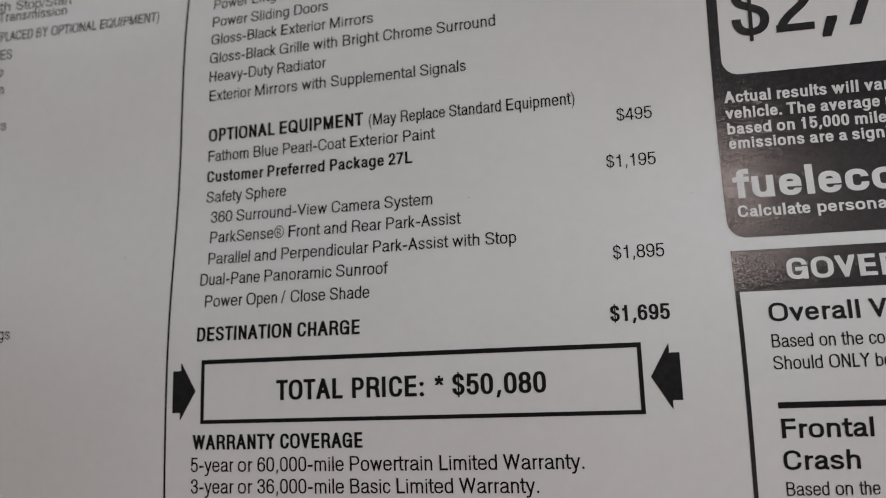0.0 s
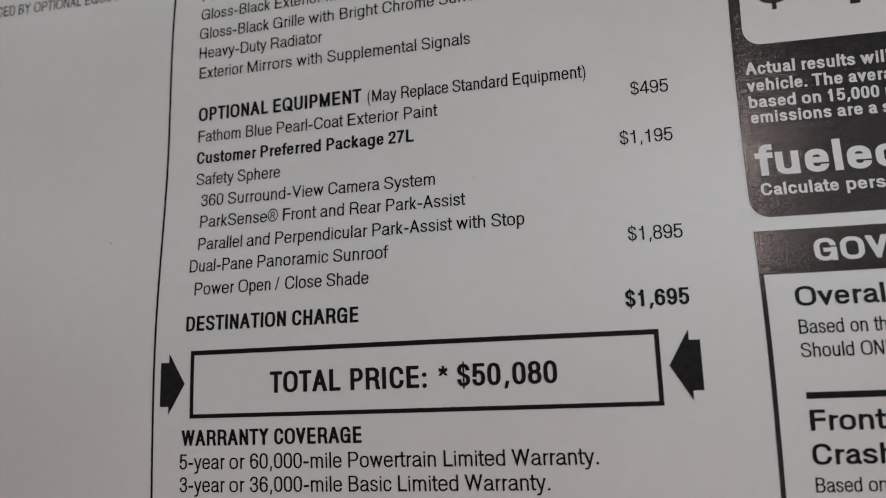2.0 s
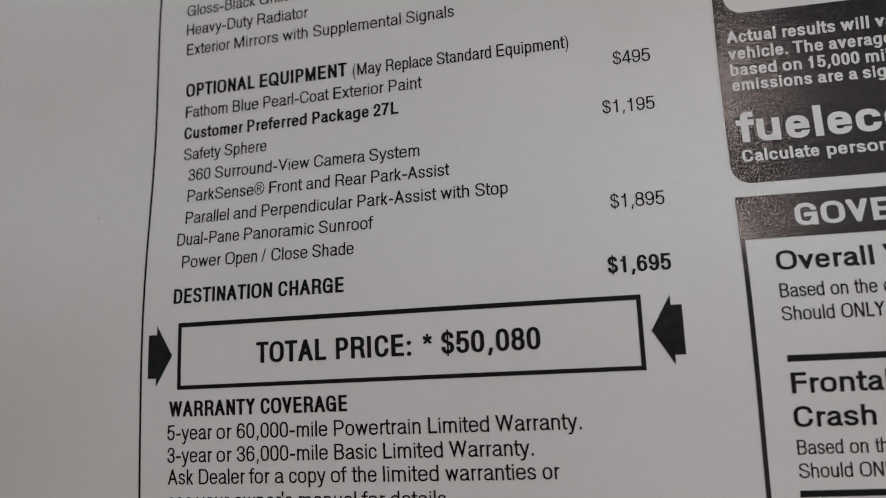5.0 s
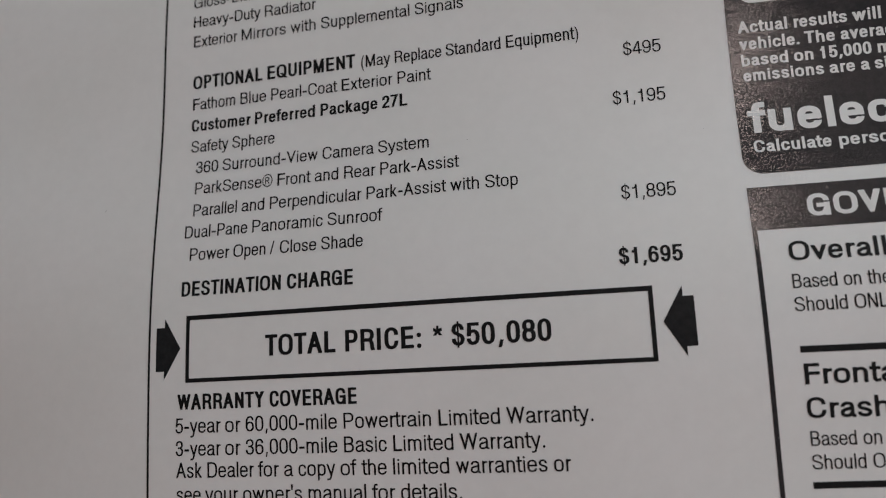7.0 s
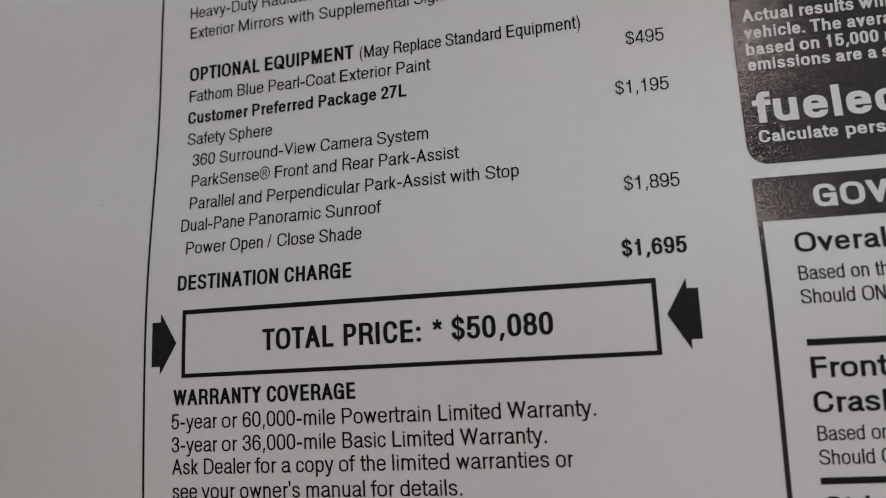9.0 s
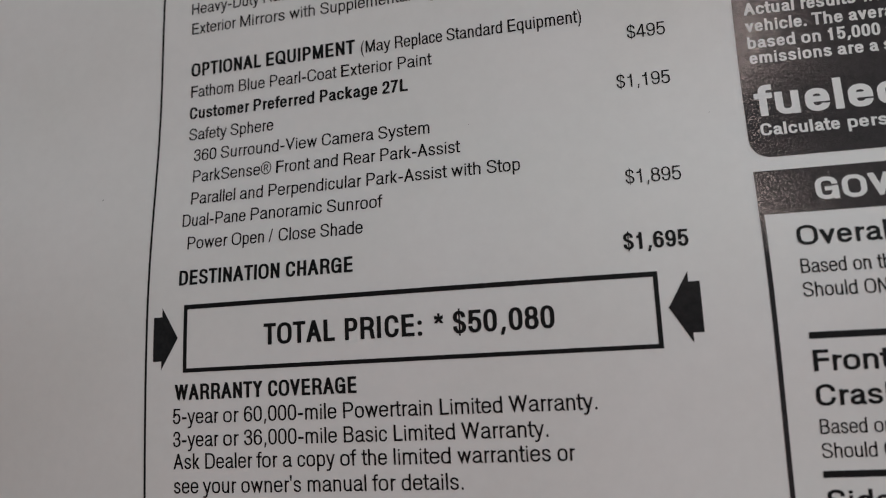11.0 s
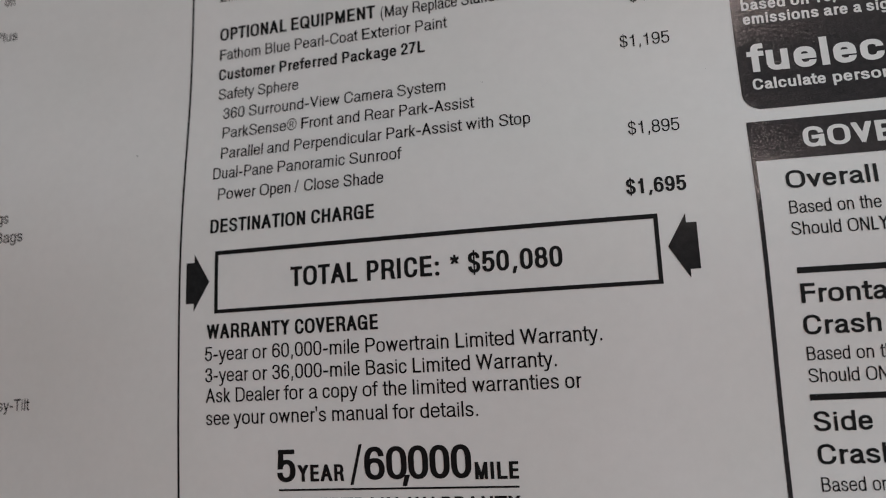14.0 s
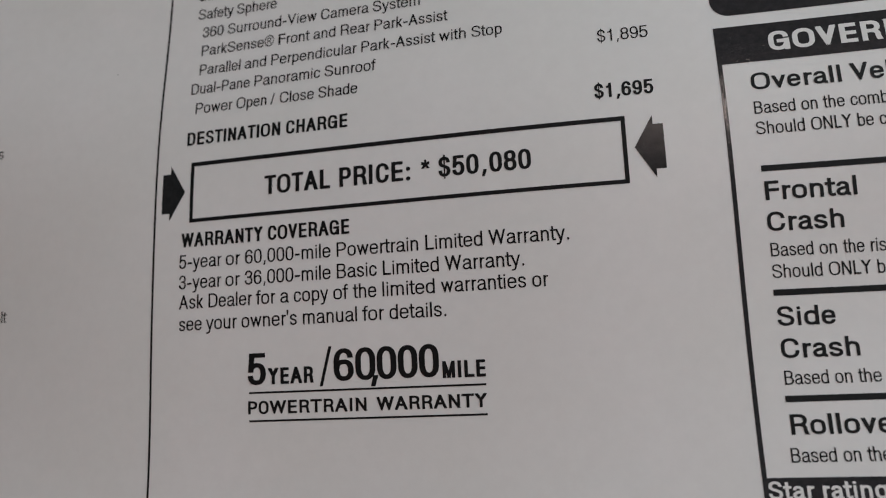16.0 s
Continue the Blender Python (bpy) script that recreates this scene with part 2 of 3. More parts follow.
SHEET = (-125.0, 285.0, -92.0, 178.0)


def fade(v, lo, hi, reach):
    d = np.maximum(np.maximum(lo - v, v - hi), 0.0) / reach
    d = np.minimum(d, 1.0)
    return 1 - d * d * (3 - 2 * d)


def height(x, y):
    """How far the buckled sheet stands off its mean plane, in millimetres."""
    x, y = np.asarray(x, float), np.asarray(y, float)
    a, b = np.pi * (x + 69.95) / 210, np.pi * (y + 89.84) / 190
    h = sum(v * np.cos(i * a) * np.cos(j * b) for i, row in enumerate(WAVES) for j, v in enumerate(row))
    w = fade(x, -60, 124, 50) * fade(y, -64, 84, 45)
    return w * (h + 4.0) - 4.0


def on_sheet(x, y, off):
    """Places on the sheet's face, off millimetres above it, in metres from the table top."""
    return np.stack([np.asarray(x) / 1000, np.asarray(y) / 1000, (height(x, y) + LIFT + off) / 1000], -1)


def surface(xl, xr, y0, y1, off, step=2.0):
    """A patch between the borders xl(y) and xr(y), laid on the sheet."""
    rows = max(1, int(math.ceil((y1 - y0) / step)))
    curved = callable(xl)
    if curved:
        rows *= 3
    xl, xr = (f if callable(f) else (lambda y, f=f: f) for f in (xl, xr))
    cols = max(1, int(math.ceil((xr((y0 + y1) / 2) - xl((y0 + y1) / 2)) / step)))
    xs, ys = [], []
    for r in range(rows + 1):
        y = y0 + (y1 - y0) * (r / rows) ** (2 if curved else 1)
        for c in range(cols + 1):
            xs.append(xl(y) + (xr(y) - xl(y)) * c / cols)
            ys.append(y)
    faces = [(r * (cols + 1) + c, r * (cols + 1) + c + 1, (r + 1) * (cols + 1) + c + 1, (r + 1) * (cols + 1) + c) for r in range(rows) for c in range(cols)]
    return on_sheet(xs, ys, off), faces


# ---- lettering ----
ADVANCE = {}
for units, letters in ((250, " "), (278, ".,/:;ftI"), (556, "$0123456789abdeghnopquL"), (191, "'"), (333, "()r"), (390, "-"), (389, "*"), (667, "ABEKPSVXY"), (722, "CDHNRUw"),
                       (611, "FTZ"), (778, "GOQ"), (500, "Jcksvxyz"), (833, "Mm"), (944, "W"), (222, "ijl"), (737, "\u00ae")):
    for c in letters:
        ADVANCE[c] = units / 1000
HEAVY_ADVANCE = dict(ADVANCE)
for units, letters in ((333, ":()ft"), (389, "r*-"), (556, "aceksvxyJ"), (611, "bdghnopquLFTZ"), (889, "m"), (778, "w"), (722, "ABCDHKNRU"), (278, "ijl"), (667, "EPSVXY")):
    for c in letters:
        HEAVY_ADVANCE[c] = units / 1000
# the narrow bold of the price column
NARROW_ADVANCE = {**HEAVY_ADVANCE, "G": 0.75, "O": 0.75, "Q": 0.75, "I": 0.3}
# the warranty mark's own face: narrow rounds and wide word gaps
MARK_ADVANCE = dict(HEAVY_ADVANCE)
for units, letters in ((610, "POEL"), (640, "RTY"), (925, "W"), (690, "A"), (700, "N"), (790, "M"), (330, "I"), (430, " ")):
    for c in letters:
        MARK_ADVANCE[c] = units / 1000
FACES = {"light": {**ADVANCE, " ": 0.31}, "total": {**HEAVY_ADVANCE, ",": 0.35}, "mark": MARK_ADVANCE, "bold": NARROW_ADVANCE, **dict.fromkeys(("medium", "panel", "black"), HEAVY_ADVANCE)}
# stem and bar thickness, as shares of the capitals' height
WEIGHTS = {"light": (0.112, 0.10), "regular": (0.128, 0.106), "medium": (0.183, 0.148), "total": (0.183, 0.148), "mark": (0.205, 0.165), "figure": (0.184, 0.142), "heading": (0.158, 0.13), "panel": (0.212, 0.165), "bold": (0.19, 0.15), "black": (0.235, 0.18)}
# side bearings of a grotesque face: upright, round and slanting sides
LEFT = {**dict.fromkeys("BDEFHKLMNPRU", 0.08), **dict.fromkeys("bhkmnpu", 0.064), **dict.fromkeys("OQSceodqgasz0235689$7", 0.037), "C": 0.055, "G": 0.045}
RIGHT = {**dict.fromkeys("HMNUJhmnuG", 0.068), **dict.fromkeys("dgqE", 0.057), **dict.fromkeys("BCDOPQSRbeops0235689$7", 0.04), **dict.fromkeys("FLaczZ", 0.026), **dict.fromkeys("Kk", 0.004)}
LONE = "Ili.,:'|"
INKBOX = {"1": (0.10, 0.36), "-": (0.045, 0.345), "/": (0.0, 0.278), "(": (0.07, 0.30), ")": (0.035, 0.265), "*": (0.04, 0.35), "t": (-0.012, 0.29), "f": (-0.012, 0.30), "r": (0.077, 0.335)}
STEM, BAR = 0.089, 0.08  # of the built-in font
GLYPHS = {}

# Letters whose shape in this narrow grotesque is far from the built-in font's are drawn with a broad pen.
# A stroke is a start and then steps: (u, v) a straight line, (cu, cv, u, v) a rounded quarter round that corner.
# u runs over the letter's width and v over its height, 0 to 1, along the middle of the pen; x is the x-height, d the descender.
PEN = {}


def bowl(x, r=0.38, left=0.0, right=1.0, low=0.0):
    m, h = (left + right) / 2, x - low
    return [(m, x), (right, x, right, x - r * h), (right, low + r * h), (right, low, m, low), (left, low, left, low + r * h), (left, x - r * h), (left, x, m, x)]


def ess(x):
    return [(0.96, 0.73 * x), (0.96, x, 0.5, x), (0.03, x, 0.03, 0.755 * x), (0.03, 0.60 * x, 0.32, 0.555 * x), (0.68, 0.47 * x), (1, 0.40 * x, 1, 0.255 * x), (1, 0, 0.5, 0), (0, 0, 0, 0.29 * x)]


def cee(x):
    return [(1, 0.67 * x), (1, x, 0.5, x), (0, x, 0, 0.62 * x), (0, 0.38 * x), (0, 0, 0.5, 0), (1, 0, 1, 0.36 * x)]


def stem(u, low, high):
    return [(u, low), (u, high)]


def arch(x, left=0.0, right=1.0):
    m = left + 0.52 * (right - left)
    return [(left, 0.58 * x), (left, x, m, x), (right, x, right, 0.66 * x), (right, 0)]


PEN["O"] = PEN["0"] = lambda x, d: [bowl(1)]
PEN["o"] = lambda x, d: [bowl(x)]
PEN["C"] = lambda x, d: [cee(1)]
PEN["c"] = lambda x, d: [cee(x)]
PEN["S"] = lambda x, d: [ess(1)]
PEN["s"] = lambda x, d: [ess(x)]
PEN["G"] = lambda x, d: [[(0.98, 0.69), (0.98, 1, 0.5, 1), (0, 1, 0, 0.62), (0, 0.38), (0, 0, 0.48, 0), (0.9, 0, 0.97, 0.32)], [(0.55, 0.47), (1, 0.47)], stem(1, 0, 0.5)]
PEN["Q"] = lambda x, d: [bowl(1), [(0.6, 0.24), (1, -0.04)]]
PEN["D"] = lambda x, d: [stem(0, 0, 1), [(0, 1), (0.42, 1), (1, 1, 1, 0.6), (1, 0.4), (1, 0, 0.42, 0), (0, 0)]]
PEN["P"] = lambda x, d: [stem(0, 0, 1), [(0, 1), (0.52, 1), (1, 1, 1, 0.725), (1, 0.45, 0.52, 0.45), (0, 0.45)]]
PEN["R"] = lambda x, d: [stem(0, 0, 1), [(0, 1), (0.5, 1), (0.96, 1, 0.96, 0.74), (0.96, 0.48, 0.5, 0.48), (0, 0.48)], [(0.45, 0.48), (0.92, 0.48, 0.93, 0.24), (0.95, 0.1), (1, 0)]]
PEN["B"] = lambda x, d: [stem(0, 0, 1), [(0, 1), (0.5, 1), (0.93, 1, 0.93, 0.765), (0.93, 0.53, 0.5, 0.53), (0, 0.53)], [(0.45, 0.53), (1, 0.53, 1, 0.265), (1, 0, 0.5, 0), (0, 0)]]
PEN["U"] = lambda x, d: [[(0, 1), (0, 0.34), (0, 0, 0.5, 0), (1, 0, 1, 0.34), (1, 1)]]
PEN["M"] = lambda x, d: [stem(0, 0, 1), stem(1, 0, 1), [(0.03, 1), (0.5, 0)], [(0.97, 1), (0.5, 0)]]
PEN["N"] = lambda x, d: [stem(0, 0, 1), stem(1, 0, 1), [(0.04, 1), (0.96, 0)]]
PEN["a"] = lambda x, d: [[(0.05, 0.72 * x), (0.05, x, 0.47, x), (0.9, x, 0.9, 0.72 * x), (0.9, 0.16 * x), (0.9, 0, 1.04, 0)], [(0.9, 0.60 * x), (0.5, 0.54 * x), (0, 0.48 * x, 0, 0.25 * x), (0, 0, 0.38, 0), (0.84, 0, 0.9, 0.34 * x)]]
PEN["b"] = lambda x, d: [stem(0, 0, 1), bowl(x)]
PEN["d"] = lambda x, d: [stem(1, 0, 1), bowl(x)]
PEN["p"] = lambda x, d: [stem(0, d, x), bowl(x)]
PEN["q"] = lambda x, d: [stem(1, d, x), bowl(x)]
PEN["g"] = lambda x, d: [bowl(x), [(1, x), (1, 0.1), (1, d, 0.5, d), (0.06, d, 0.05, d + 0.13)]]
PEN["e"] = lambda x, d: [[(1, 0.53 * x), (1, 0.62 * x), (1, x, 0.5, x), (0, x, 0, 0.62 * x), (0, 0.38 * x), (0, 0, 0.5, 0), (0.95, 0, 0.98, 0.27 * x)], [(0, 0.53 * x), (1, 0.53 * x)]]
PEN["f"] = lambda x, d: [[(1, 1), (0.8, 1), (0.45, 1, 0.45, 0.82), (0.45, 0)], [(0, x), (1, x)]]
PEN["t"] = lambda x, d: [[(0.42, 0.94), (0.42, 0.2), (0.42, 0, 0.8, 0), (1, 0.01)], [(0, x), (1, x)]]
PEN["r"] = lambda x, d: [stem(0, 0, x), [(0, 0.5 * x), (0, 0.97 * x, 0.85, 0.97 * x), (1, 0.97 * x)]]
PEN["n"] = lambda x, d: [stem(0, 0, x), arch(x)]
PEN["h"] = lambda x, d: [stem(0, 0, 1), arch(x)]
PEN["m"] = lambda x, d: [stem(0, 0, x), arch(x, 0, 0.5), arch(x, 0.5, 1)]
PEN["u"] = lambda x, d: [[(0, x), (0, 0.34 * x), (0, 0, 0.48, 0), (1, 0, 1, 0.42 * x)], stem(1, 0, x)]
PEN["y"] = lambda x, d: [[(0, x), (0.5, 0.02)], [(1, x), (0.52, -0.06), (0.42, d, 0.2, d), (0.05, d)]]
PEN["1"] = lambda x, d: [stem(1, 0, 1), [(0, 0.77), (0.3, 0.77), (0.9, 0.77, 0.98, 1)]]
PEN["2"] = lambda x, d: [[(0, 0.66), (0, 1, 0.5, 1), (1, 1, 1, 0.73), (1, 0.55, 0.55, 0.36), (0.06, 0.16, 0.02, 0)], [(0, 0), (1, 0)]]
PEN["3"] = lambda x, d: [[(0.02, 0.71), (0.02, 1, 0.5, 1), (0.95, 1, 0.95, 0.76), (0.95, 0.53, 0.4, 0.53)], [(0.4, 0.53), (1, 0.53, 1, 0.27), (1, 0, 0.5, 0), (0, 0, 0, 0.29)]]
PEN["4"] = lambda x, d: [stem(0.74, 0, 1), [(0.66, 1), (0.02, 0.26)], [(0, 0.24), (1, 0.24)]]
PEN["5"] = lambda x, d: [[(0.1, 1), (0.95, 1)], [(0.12, 1), (0.04, 0.46)], [(0.04, 0.47), (0.14, 0.64, 0.5, 0.64), (1, 0.64, 1, 0.33), (1, 0, 0.48, 0), (0, 0, 0, 0.26)]]
PEN["6"] = lambda x, d: [[(0.96, 0.74), (0.96, 1, 0.52, 1), (0, 1, 0, 0.55), (0, 0.36), (0, 0, 0.5, 0), (1, 0, 1, 0.3), (1, 0.6, 0.52, 0.6), (0.02, 0.6, 0.02, 0.36)]]
PEN["9"] = lambda x, d: [[tuple(1 - n for n in p) for p in stroke] for stroke in PEN["6"](x, d)]
PEN["7"] = lambda x, d: [[(0, 1), (1, 1)], [(0.97, 1), (0.55, 0.5), (0.22, 0)]]
PEN["8"] = lambda x, d: [bowl(1, 0.48, 0.05, 0.95, 0.53), bowl(0.53, 0.46)]
PEN["*"] = lambda x, d: [[(0.5, 0.75), (0.5 + 0.62 * math.cos(a), 0.75 + 0.19 * math.sin(a))] for a in (math.pi * (0.5 + 0.4 * k) for k in range(5))]
PEN["$"] = lambda x, d: [ess(1), stem(0.5, -0.12, 1.12)]


def pen_letter(c, wide, cap, thick, bar, xheight=0.735):
    """The strokes of a letter as strips of quads: left and right edges of an upright oval pen, cut level or upright at the ends."""
    high = cap - bar
    strips = []
    for k, stroke in enumerate(PEN[c]((xheight * cap - bar) / high, -0.285 * cap / high)):
        s = thick * (0.42 if c == "$" and k else 0.55 if c == "*" else 0.96 if c.islower() else 1.0)
        path = [np.array(stroke[0])]
        for step in stroke[1:]:
            p = path[-1]
            if len(step) == 2:
                path.append(np.array(step))
            else:
                corner, end = np.array(step[:2]), np.array(step[2:])
                for a in np.linspace(0, math.pi / 2, 8)[1:]:
                    path.append(p + end - corner + (corner - end) * max(0.0, math.cos(a)) ** 0.86 + (corner - p) * math.sin(a) ** 0.86)
        q = np.array(path) * (wide - thick, high) + (thick / 2, bar / 2)
        q = q[np.concatenate([[True], np.linalg.norm(np.diff(q, axis=0), axis=1) > 1e-5])]
        closed = np.linalg.norm(q[0] - q[-1]) < 1e-5
        way = np.diff(q, axis=0)
        way /= np.linalg.norm(way, axis=1)[:, None]
        if closed:
            before, after = np.concatenate([way[-1:], way]), np.concatenate([way, way[:1]])
        else:
            before, after = np.concatenate([way[:1], way]), np.concatenate([way, way[-1:]])
        t = before + after
        t /= np.linalg.norm(t, axis=1)[:, None]
        n = np.stack([-t[:, 1], t[:, 0]], 1)
        reach = n * (s * s, bar * bar) / (2 * np.sqrt((n * (s, bar)) ** 2 @ np.ones(2)))[:, None]
        sides = [q + reach, q - reach]
        if not closed:
            for e, out in ((0, -1), (-1, 1)):
                level = abs(t[e][1]) > 0.5 * abs(t[e][0])
                axis = 1 if level else 0
                # stems reach the full height and bars the full width; a curve stops where its middle does
                past = 0.0 if level and len(stroke[1 if e == 0 else -1]) == 4 else 0.5
                goal = q[e][axis] + (out * t[e][axis] > 0 or -1) * past * (bar if level else s)
                for side in sides:
                    side[e] += t[e] * (goal - side[e][axis]) / t[e][axis]
        m = len(q)
        strips.append((np.concatenate(sides), [(i, i + m, i + m + 1, i + 1) for i in range(m - 1)]))
    return strips



def cut_letters():
    """The other letters, from the built-in font, as points and faces, with a taller x-height."""
    made = []
    for c in ADVANCE:
        if c in PEN:
            continue
        cu = bpy.data.curves.new("letter", "FONT")
        cu.body, cu.resolution_u = c, 8
        made.append((c, new("letter", cu)))
    bpy.context.view_layer.update()
    graph = bpy.context.evaluated_depsgraph_get()
    for c, ob in made:
        me = ob.evaluated_get(graph).to_mesh()
        GLYPHS[c] = np.array([p.co[:2] for p in me.vertices]).reshape(-1, 2), [list(p.vertices) for p in me.polygons]
    for c, ob in made:
        cu = ob.data
        bpy.data.objects.remove(ob)
        bpy.data.curves.remove(cu)
    for c, (v, f) in GLYPHS.items():
        if not len(v):
            continue
        v = v.copy()
        if c == ",":  # a slanting tick
            v, f = np.array([(0, -0.115), (0.085, -0.115), (0.15, 0.105), (0.05, 0.105)]), [[0, 1, 2, 3]]
        if c == "-":
            v[:, 1] += 0.03
        if c.islower():
            y = v[:, 1]
            v[:, 1] = np.where(y < 0, y, np.where(y < 0.449, y * 1.10, 0.494 + (y - 0.449) * (0.70 - 0.494) / (0.70 - 0.449)))
        v[:, 0] -= v[:, 0].min()
        GLYPHS[c] = v, f


def ink_box(c, stem, advance):
    """Where the ink of a letter begins and ends in its advance, for a stem of that width (in ems)."""
    a = advance[c]
    if c in LONE:
        w = stem * (1.3 if c == "," else 1.1 if c in ".:" else 1.0)
        return (a - w) / 2, (a + w) / 2
    if c in INKBOX:
        return [e * a / ADVANCE[c] for e in INKBOX[c]]
    left = 0.09 if c == "C" and advance is NARROW_ADVANCE else LEFT.get(c, 0.015)
    return left, a - RIGHT.get(c, 0.015)


def lettering(text, marks, y, cap, weight="regular", off=0.05):
    """The letters of a line on the base line y, as (points, faces) each. marks: where the ink of each word begins; one more, where the last one ends."""
    words = text.split(" ")
    advance = FACES.get(weight, ADVANCE)
    stem, bar = (cap * w for w in WEIGHTS[weight])
    pens, pen = [], 0.0
    for c in text:
        pens.append(pen)
        pen += advance[c]
    at, firsts = 0, []
    for w in words:
        firsts.append(at)
        at += len(w) + 1
    base = cap  # the em's width; settles in a few rounds
    for _ in range(4):
        ink = [pens[k] + ink_box(text[k], stem / base, advance)[0] for k in firsts]
        if len(marks) > len(words):
            ink.append(pens[-1] + ink_box(text[-1], stem / base, advance)[1])
        base = (marks[-1] - marks[0]) / (ink[len(marks) - 1] - ink[0])
    n = len(marks)
    grow = max(0.0, bar - BAR * cap / 0.682)
    sy = (cap - grow) / 0.682
    letters = []
    for k, w in enumerate(words):
        x0 = marks[k] if k < n else marks[-1] + (ink[k] - ink[n - 1]) * base
        sx = base
        if k + 1 < n:
            sx = min(max((marks[k + 1] - marks[k]) / (ink[k + 1] - ink[k]), 0.94 * base), 1.06 * base)
        for m, c in enumerate(w):
            lo, hi = ink_box(c, stem / sx, advance)
            wide = (hi - lo) * sx
            if c in PEN:
                verts, faces = [], []
                for i, (p, q) in enumerate(pen_letter(c, wide, cap, stem, bar)):
                    faces += [[j + len(verts) for j in face] for face in q]
                    verts += [tuple(r) for r in on_sheet(x0 + (pens[firsts[k] + m] + lo - ink[k]) * sx + p[:, 0], y + p[:, 1], off + 0.006 * i)]
                letters.append((verts, faces))
                continue
            v, f = GLYPHS[c]
            own = v[:, 0].max()
            if c in LONE or c in "()\u00ae-":
                scale, dx = wide / own, 0.0
            else:
                scale = (wide - stem) / (own - STEM)
                dx = max(0.0, stem - STEM * scale) / 2
                scale = (wide - 2 * dx) / own
            nx = 1 + math.ceil(2 * dx / min(0.8 * STEM * scale, 0.3)) if dx > 0.004 else 1
            ny = 1 + math.ceil(grow / 0.35) if grow > 0.02 and c != "\u00ae" else 1
            verts, faces = [], []
            for ix in range(nx):
                for iy in range(ny):
                    ys = v[:, 1] * sy + (grow * iy / (ny - 1) if ny > 1 else grow / 2)
                    xs = x0 + (pens[firsts[k] + m] + lo - ink[k]) * sx + v[:, 0] * scale + (2 * dx * ix / (nx - 1) if nx > 1 else dx)
                    faces += [[i + len(verts) for i in q] for q in f]
                    verts += [tuple(q) for q in on_sheet(xs, y + ys, off + 0.03 * (ix * ny + iy) / (nx * ny))]
            letters.append((verts, faces))
    return letters


# ---- the price sticker ----
def text_line(parent, text, marks, y, cap, weight="regular", mat=INK, off=0.05, label=""):
    """Small print is one part a line; every letter of large print is a part of its own."""
    letters = lettering(text, marks, y, cap, weight, off)
    if cap < 2.55:
        return part("text_line", *joined(*letters), mat, parent, label)
    for verts, faces in letters:
        part("letter", verts, faces, mat, parent, label)


def outline(points, off):
    """A filled outline of sheet points, cut into thin strips so that it follows the sheet."""
    bm = bmesh.new()
    bm.faces.new([bm.verts.new((x, y, 0)) for x, y in points])
    for axis in ((1, 0, 0), (0, 1, 0)):
        lo, hi = (min(p[axis[1]] for p in points), max(p[axis[1]] for p in points))
        for k in range(1, int((hi - lo) / 2) + 1):
            bmesh.ops.bisect_plane(bm, geom=bm.verts[:] + bm.edges[:] + bm.faces[:], plane_co=Vector(axis) * (lo + 2 * k), plane_no=axis)
    bm.verts.index_update()
    out = on_sheet([v.co.x for v in bm.verts], [v.co.y for v in bm.verts], off), [[v.index for v in f.verts] for f in bm.faces]
    bm.free()
    return out


def sheet_body():
    x0, x1, y0, y1 = SHEET
    top, faces = surface(x0, x1, y0, y1, 0.0, 2.0)
    n = len(top)
    cols = int(math.ceil((x1 - x0) / 2.0)) + 1
    rows = n // cols
    low = top - np.array([0, 0, 0.00016])
    rim = [c for c in range(cols)] + [r * cols + cols - 1 for r in range(1, rows)] + [(rows - 1) * cols + c for c in range(cols - 2, -1, -1)] + [r * cols for r in range(rows - 2, 0, -1)]
    faces = faces + [[i + n for i in reversed(f)] for f in faces]
    faces += [(b, a, a + n, b + n) for a, b in zip(rim, rim[1:] + rim[:1])]
    return np.concatenate([top, low]), faces


def round_corner(edge, low, radius, side):
    """The x of a side border that turns into the lower border by an arc."""
    def border(y):
        d = max(0.0, low + radius - y)
        return edge + side * (radius - math.sqrt(max(0.0, radius * radius - d * d)))
    return border


